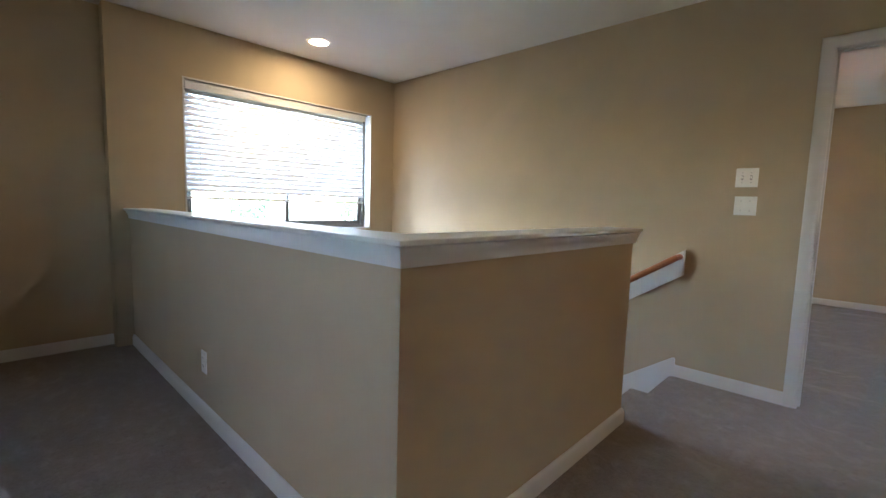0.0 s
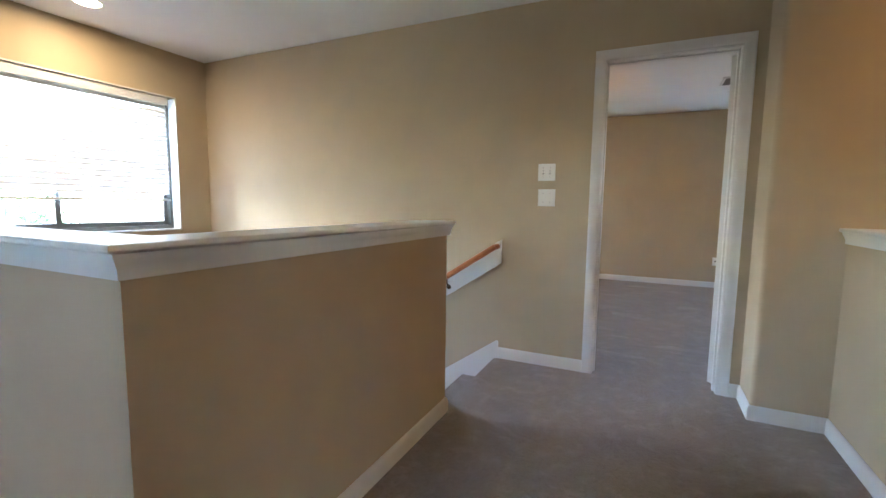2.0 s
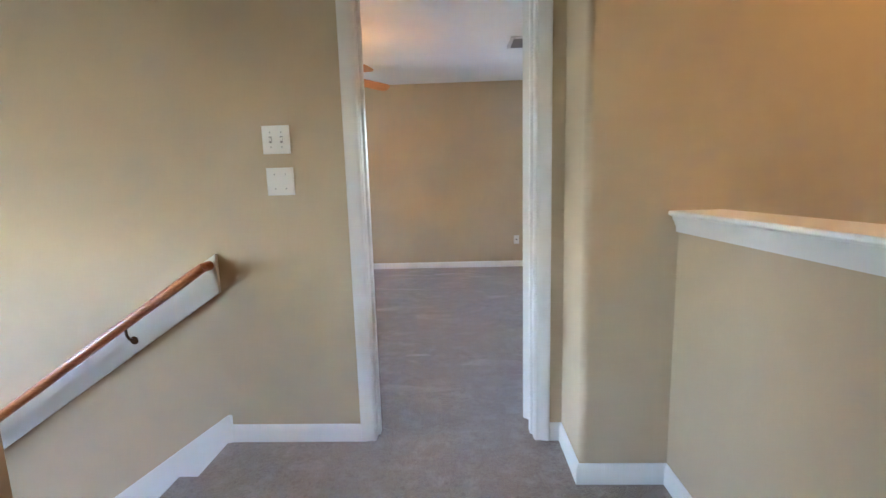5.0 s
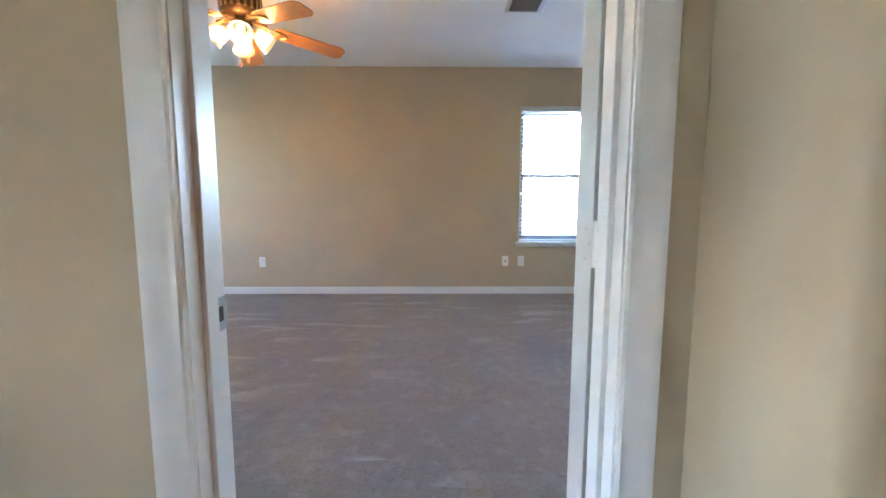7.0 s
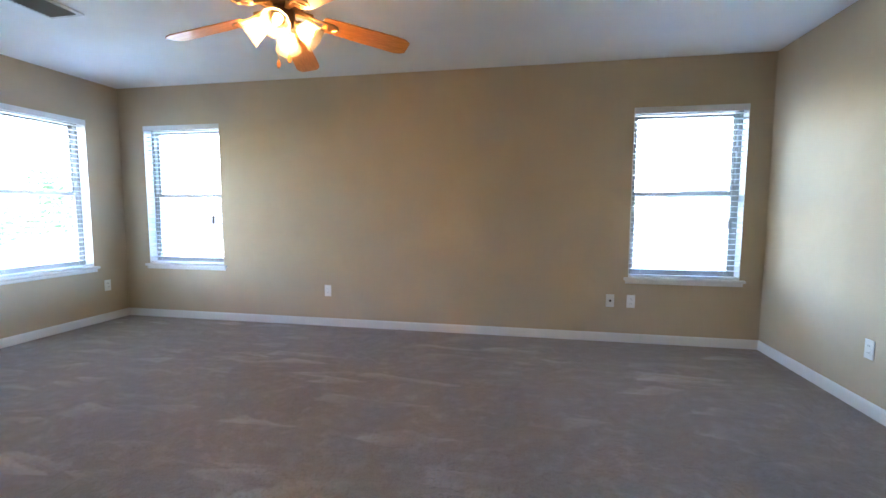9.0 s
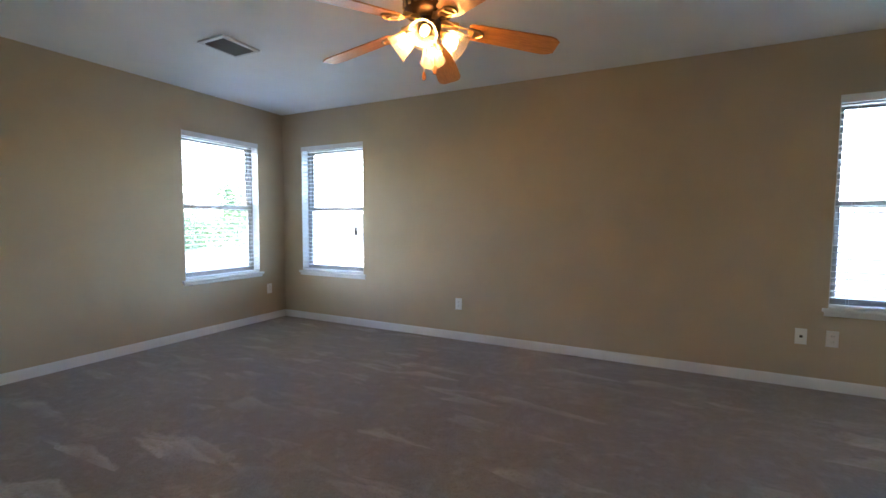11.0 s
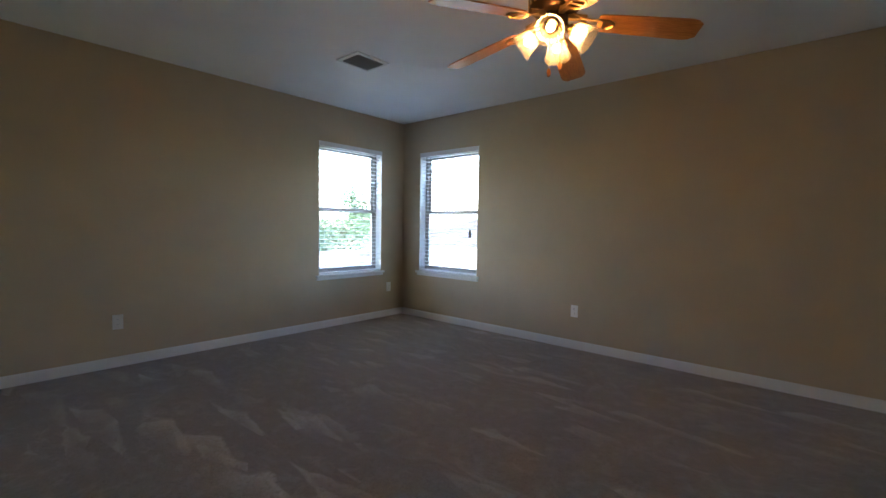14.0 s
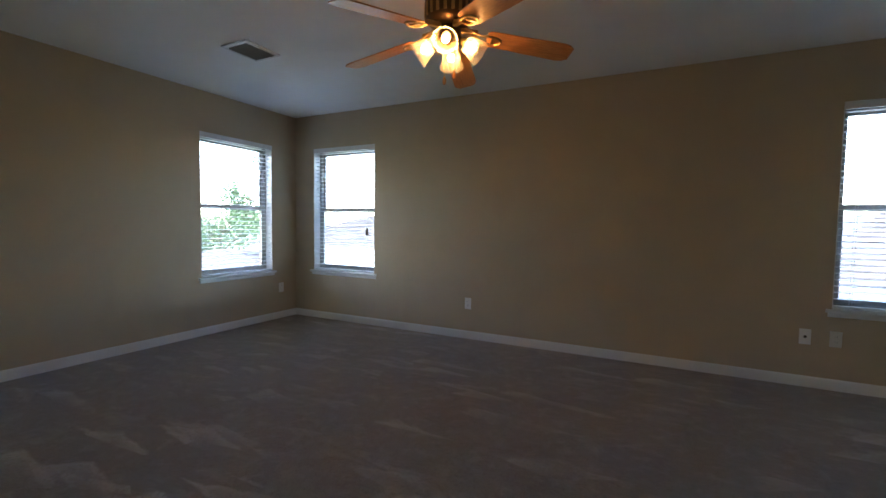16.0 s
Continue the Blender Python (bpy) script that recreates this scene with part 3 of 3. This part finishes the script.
hgt = W1[3] - W1[2]
for nm, wd, m in (("window_1", W1[1] - W1[0], pose(XL, W1[0], W1[2], 0, 0, 90)), ("window_2", W2[1] - W2[0], pose(W2[0], YF, W2[2])), ("window_3", W3[1] - W3[0], pose(W3[0], YF, W3[2]))):
    single_hung(nm, wd, W1[2], W1[3], m, "single-hung window with white sill in the bedroom")
    bl = blind(wd, hgt - 0.012, 0.05, 0.046, 0, "white horizontal slat blind lowered with open slats")
    bl.matrix_basis = m @ pose(0, 0, hgt)
for m in (pose(W2[1] - 0.11, YF + 0.004, W2[3] - 0.05), pose(W3[1] - 0.1, YF + 0.004, W3[3] - 0.05)):
    tassel_cord(0.9, 0.9, m)

# Added window behind the landing, there only to let daylight in.
single_hung("added_window_5", WB[1] - WB[0], WB[2], WB[3], pose(WB[1], YB, WB[2], 0, 0, 180), "unseen window added to let daylight onto the landing")

# stairwell slider window
ws = empty("window_4", pose(XW, WS[0], WS[2], 0, 0, 90))
wd, hs = WS[1] - WS[0], WS[3] - WS[2]
fb = bmesh.new()
for a in ((0, 0.04, 0, hs), (wd - 0.04, wd, 0, hs), (0.04, wd - 0.04, 0, 0.045), (0.04, wd - 0.04, hs - 0.045, hs)):
    box(fb, a[0], a[1], 0.1, 0.165, a[2], a[3], 0.003)
part("window_frame", fb, DARKFRAME, ws)
for a, b, y in ((0.04, wd / 2 + 0.02, 0.108), (wd / 2 - 0.02, wd - 0.04, 0.136)):
    sb = bmesh.new()
    for q in ((a, a + 0.036, 0.045, hs - 0.045), (b - 0.036, b, 0.045, hs - 0.045), (a + 0.036, b - 0.036, 0.045, 0.085), (a + 0.036, b - 0.036, hs - 0.085, hs - 0.045)):
        box(sb, q[0], q[1], y, y + 0.026, q[2], q[3], 0.002)
    s = part("sash", sb, DARKFRAME, ws)
    g = part("pane", cuboid(a + 0.03, b - 0.03, y + 0.011, y + 0.015, 0.08, hs - 0.08), GLASS, s)
    g.visible_shadow = False
lin = bmesh.new()
for q in ((0, 0.012, 0, hs), (wd - 0.012, wd, 0, hs), (0.012, wd - 0.012, hs - 0.012, hs), (0.012, wd - 0.012, 0, 0.012)):
    box(lin, q[0], q[1], -0.003, 0.1, q[2], q[3])
part("reveal", lin, TRIM, ws, "white painted window reveal")
structure(ws, "wide sliding window with a dark frame over the stairs", "window")
hb = blind(wd - 0.09, 0.94, 0.05, 0.043, 62, "white slat blind partly raised with tilted slats", 0.07, (0.06, 0.5, 0.94), 1.0)
hb.matrix_basis = pose(XW, WS[0], WS[2], 0, 0, 90) @ pose(0.02, 0.02, hs - 0.014)


# ---- ceiling vents and recessed lights ----
def vent(sx, sy, slats, m, label):
    v = empty("ceiling_vent", m)
    # Dark sheet stands in for the shaded duct; the ceiling is not cut.
    part("backing", cuboid(-sx / 2 + 0.02, sx / 2 - 0.02, -sy / 2 + 0.02, sy / 2 - 0.02, -0.004, -0.001), DUCT_SHADE, v)
    fb = bmesh.new()
    for a in ((-sx / 2, sx / 2, -sy / 2, -sy / 2 + 0.032), (-sx / 2, sx / 2, sy / 2 - 0.032, sy / 2), (-sx / 2, -sx / 2 + 0.032, -sy / 2 + 0.032, sy / 2 - 0.032), (sx / 2 - 0.032, sx / 2, -sy / 2 + 0.032, sy / 2 - 0.032)):
        box(fb, *a, -0.014, -0.0005, 0.003)
    part("frame", fb, VENTMETAL, v)
    sb = bmesh.new()
    prism([(-0.011, -0.004), (0.009, -0.02), (0.011, -0.0185), (-0.009, -0.0025)], "x", -sx / 2 + 0.03, sx / 2 - 0.03, sb)
    # White louvres coloured grey, so the duct's shade is in their colour.
    me = mesh_of(sb, "louvre", LOUVRE)
    for i in range(slats):
        o = new("louvre", me)
        o.parent = v
        o.location = (0, -sy / 2 + 0.045 + (sy - 0.09) * i / (slats - 1), 0)
    return tagged(v, label, "ceiling vent", "ceiling vents")


vent(0.27, 0.32, 11, pose(-2.63, 2.43, H), "white louvred air vent in the bedroom ceiling")
vent(0.27, 0.32, 11, pose(1.045, 2.57, H), "white louvred air vent in the bedroom ceiling")


def downlight(m, mat, label):
    d = empty("recessed_light", m)
    part("trim_ring", lathe([(0.072, -0.001), (0.078, -0.008), (0.096, -0.004), (0.097, -0.0005)], 32), PLASTIC, d, "", True)
    part("lens", lathe([(0.0, -0.003), (0.04, -0.0035), (0.073, -0.002)], 24), mat, d, "glowing round lamp", True)
    return tagged(d, label, "recessed light", "recessed lights")


downlight(pose(-3.27, -1.222, H), DOWNLIGHT, "round recessed ceiling light, switched on")
# Unseen foyer lamps, added to throw warm light on the bullnose wall.
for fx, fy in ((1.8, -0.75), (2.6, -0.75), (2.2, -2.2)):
    downlight(pose(fx, fy, H), ADDED_FOYER, "round recessed ceiling light, switched on")

# ---- ceiling fan ----
FX, FY = -0.79, 2.12
DROP = 0.105
fan = empty("ceiling_fan", pose(FX, FY, H - DROP))
part("canopy", lathe([(0.0, DROP), (0.085, DROP - 0.0005), (0.09, DROP - 0.02), (0.07, DROP - 0.06), (0.035, DROP - 0.08), (0.03, -0.03), (0.0, -0.037)], 28), BRONZE, fan, "", True)
part("motor_housing", lathe([(0.0, -0.036), (0.09, -0.04), (0.118, -0.055), (0.124, -0.085), (0.122, -0.15), (0.116, -0.175), (0.09, -0.196), (0.07, -0.202), (0.0, -0.204)], 32), BRONZE, fan, "dark bronze motor housing", True)
for i in range(20):
    a = 2 * math.pi * i / 20
    part("brass_vent_bar", cuboid(-0.008, 0.008, -0.003, 0.004, -0.165, -0.095, 0.002), BRASS, fan).matrix_basis = pose(0.122 * math.cos(a), 0.122 * math.sin(a), 0, 0, 0, math.degrees(a) + 90)
zb = -0.222
bl_poly = [(0.2, -0.046), (0.215, -0.056), (0.25, -0.06), (0.42, -0.066), (0.6, -0.071), (0.632, -0.063), (0.64, -0.055), (0.655, -0.045), (0.655, 0.045), (0.64, 0.055), (0.632, 0.063), (0.6, 0.071), (0.42, 0.066), (0.25, 0.06), (0.215, 0.056), (0.2, 0.046)]
blade_me = mesh_of(prism(bl_poly, "z", -0.003, 0.003), "blade", BLADEWOOD)
iron_bm = bmesh.new()
for s in (-1, 1):
    tube([(0.08, 0.012 * s, 0.03), (0.13, 0.014 * s, 0.012), (0.17, 0.022 * s, -0.004), (0.205, 0.034 * s, -0.008), (0.25, 0.03 * s, -0.008), (0.272, 0.012 * s, -0.008), (0.274, 0.0, -0.008)], 0.006, 6, iron_bm)
box(iron_bm, 0.222, 0.234, -0.034, 0.034, -0.012, -0.005, 0.001)
box(iron_bm, 0.06, 0.15, -0.012, 0.012, 0.006, 0.03, 0.003)
iron_me = mesh_of(iron_bm, "blade_iron", BRASS)
for k in range(5):
    a = 34 + 72 * k
    for nm, me in (("blade", blade_me), ("blade_iron", iron_me)):
        o = new(nm, me)
        o.parent = fan
        o.matrix_basis = pose(0, 0, zb, 0, 0, a) @ pose(0, 0, 0, 0, 6.5, 0) @ pose(0, 0, 0, -12 if nm == "blade" else -6, 0, 0)
part("switch_housing", lathe([(0.0, -0.2), (0.055, -0.204), (0.064, -0.22), (0.064, -0.262), (0.054, -0.285), (0.03, -0.298), (0, -0.3)], 28), BRONZE, fan, "", True)
for k in range(4):
    a = 20 + 90 * k
    m = pose(0, 0, -0.256, 0, 0, a) @ pose(0.05, 0, 0, 0, 126, 0) @ Matrix.Scale(1.06, 4)
    arm = part("lamp_arm", lathe([(0.0, -0.01), (0.013, -0.01), (0.013, 0.02), (0.022, 0.026), (0.024, 0.05), (0.0, 0.051)], 16, m=m), BRASS, fan, "brass lamp socket", True)
    part("lamp_shade", lathe([(0.028, 0.04), (0.035, 0.05), (0.042, 0.07), (0.047, 0.095), (0.055, 0.12), (0.062, 0.132), (0.0635, 0.1325), (0.0605, 0.132), (0.0535, 0.12), (0.0455, 0.095), (0.0405, 0.07), (0.0335, 0.051)], 40, m=m, flute=0.03), SHADE, arm, "ribbed clear glass tulip shade")
    part("bulb", lathe([(0.0, 0.104), (0.01, 0.102), (0.017, 0.093), (0.0185, 0.082), (0.014, 0.067), (0.01, 0.052), (0, 0.051)], 16, m=m), BULB, arm, "lit warm bulb", True)
for px, py, ln in ((0.03, 0.01, 0.13), (-0.006, -0.03, 0.165)):
    ch = part("pull_chain", tube([(px, py, -0.29), (px, py, -0.29 - ln)], 0.0016, 6), BRASS, fan)
    part("chain_fob", lathe([(0.0, -0.29 - ln), (0.005, -0.293 - ln), (0.01, -0.312 - ln), (0.007, -0.33 - ln), (0, -0.332 - ln)], 12, m=Matrix.Translation((px, py, 0))), BLADEWOOD, ch, "turned wooden fob", True)
tagged(fan, "five-blade oak and bronze ceiling fan with four lit lamps", "ceiling fan")

# ---- outside ----
grass = painted("lawn", (0.18, 0.2, 0.11), 0.9, 20.0, 0.5, 0.3)
structure(part("ground", cuboid(-400, 400, -400, 400, -3.3, -3.0), grass), "green lawn round the house", "ground")
LEAF = painted("tree_leaves", (0.06, 0.1, 0.04), 0.7, 6.0, 0.1, 0.4)
BARK = painted("tree_bark", (0.12, 0.09, 0.065), 0.9, 30.0, 0.6, 0.25)


def tree(x, y, height, spread, seed, label):
    rng = random.Random(seed)
    t = empty("tree", pose(x, y, -3.0))
    bm = bmesh.new()
    tube([(0, 0, 0), (0.05, 0.02, height * 0.25), (-0.04, 0.06, height * 0.5), (0.03, 0.0, height * 0.85)], [0.17, 0.13, 0.09, 0.03], 8, bm)
    ends = []
    for i in range(11):
        a, z0 = rng.uniform(0, 6.28), height * rng.uniform(0.28, 0.75)
        L = spread * rng.uniform(0.55, 1.0)
        e = Vector((L * math.cos(a), L * math.sin(a), z0 + L * rng.uniform(0.3, 0.8)))
        tube([(0, 0, z0), tuple(e * 0.5 + Vector((0, 0, z0 * 0.5))), tuple(e)], [0.06, 0.04, 0.012], 6, bm)
        ends += [e, e * 0.7 + Vector((0, 0, z0 * 0.3))]
    ends.append(Vector((0, 0, height * 0.92)))
    part("trunk", bm, BARK, t)
    verts, faces = [], []
    for e in ends:
        for _ in range(190):
            p = e + Vector((rng.gauss(0, 0.42), rng.gauss(0, 0.42), rng.gauss(0, 0.34))) * spread * 0.42
            q = Euler((rng.uniform(0, 6.28), rng.uniform(0, 6.28), rng.uniform(0, 6.28))).to_matrix()
            s = rng.uniform(0.05, 0.1)
            k = len(verts)
            verts += [tuple(p + q @ Vector(c)) for c in ((-s, 0, 0), (0, -s * 0.5, 0.01), (s, 0, 0), (0, s * 0.5, 0.01))]
            faces.append((k, k + 1, k + 2, k + 3))
    me = bpy.data.meshes.new("crown")
    me.from_pydata(verts, [], faces)
    me.materials.append(LEAF)
    new("crown", me).parent = t
    return tagged(t, label, "tree", "garden trees")


for i, (x, y, h, s) in enumerate(((-23.5, 13.5, 4.9, 2.6), (-24.0, 17.5, 5.0, 2.8), (-24.0, 15.5, 4.7, 2.5), (-14.6, 12.6, 7.2, 1.5), (-21.0, 2.2, 5.4, 2.2), (-23.0, 5.5, 4.6, 2.0), (5.0, 30.0, 6.0, 2.6), (1.0, 33.0, 5.6, 2.4))):
    tree(x, y, h, s, 11 + i, "leafy green garden tree seen through the window")

SHINGLE = painted("grey_shingles", (0.07, 0.066, 0.068), 0.9, 40.0, 0.4, 0.2)


def neighbour(x0, x1, y0, y1, eave, ridge, label):
    hse = empty("neighbour_house", pose((x0 + x1) / 2, (y0 + y1) / 2, -3.0))
    wx, wy = (x1 - x0) / 2, (y1 - y0) / 2
    part("wall", cuboid(-wx, wx, -wy, wy, 0, eave), SIDING, hse)
    roof = bmesh.new()
    o = 0.4
    rl = wx * 0.45
    c = [roof.verts.new(p) for p in ((-wx - o, -wy - o, eave - 0.1), (wx + o, -wy - o, eave - 0.1), (wx + o, wy + o, eave - 0.1), (-wx - o, wy + o, eave - 0.1), (-rl, 0, ridge), (rl, 0, ridge))]
    for f in ((0, 1, 5, 4), (1, 2, 5), (2, 3, 4, 5), (3, 0, 4), (3, 2, 1, 0)):
        roof.faces.new([c[i] for i in f])
    rf = part("roof", roof, SHINGLE, hse, "grey shingled hip roof")
    n = 22
    for i in range(n):
        f0, f1 = i / n, (i + 1) / n
        y_a, z_a = -wy - o + (wy + o) * f0, eave - 0.1 + (ridge - eave + 0.1) * f0
        xa = (wx + o) + (rl - wx - o) * f0
        part("shingle_course", cuboid(-xa, xa, y_a - 0.03, y_a + 0.02, z_a + 0.005, z_a + 0.035), SHINGLE, rf)
    for wxp in (-wx * 0.5, wx * 0.4):
        wnd = part("window", cuboid(wxp - 0.5, wxp + 0.5, -wy - 0.03, -wy + 0.02, 1.0, 2.3), TRIM, hse)
        part("pane", cuboid(wxp - 0.44, wxp + 0.44, -wy - 0.04, -wy - 0.031, 1.06, 2.24), DARKFRAME, wnd)
    return tagged(hse, label, "house", "neighbouring houses")


neighbour(1.6, 15.0, 9.5, 20.0, 2.6, 4.9, "neighbouring single-storey house with a grey shingled roof")
neighbour(-15.5, -5.5, 13.5, 22.0, 3.4, 4.6, "neighbouring house with a pale wall and shingled roof")
neighbour(-20.5, -14.0, 6.5, 21.0, 2.1, 2.9, "low neighbouring house with a grey shingled roof")
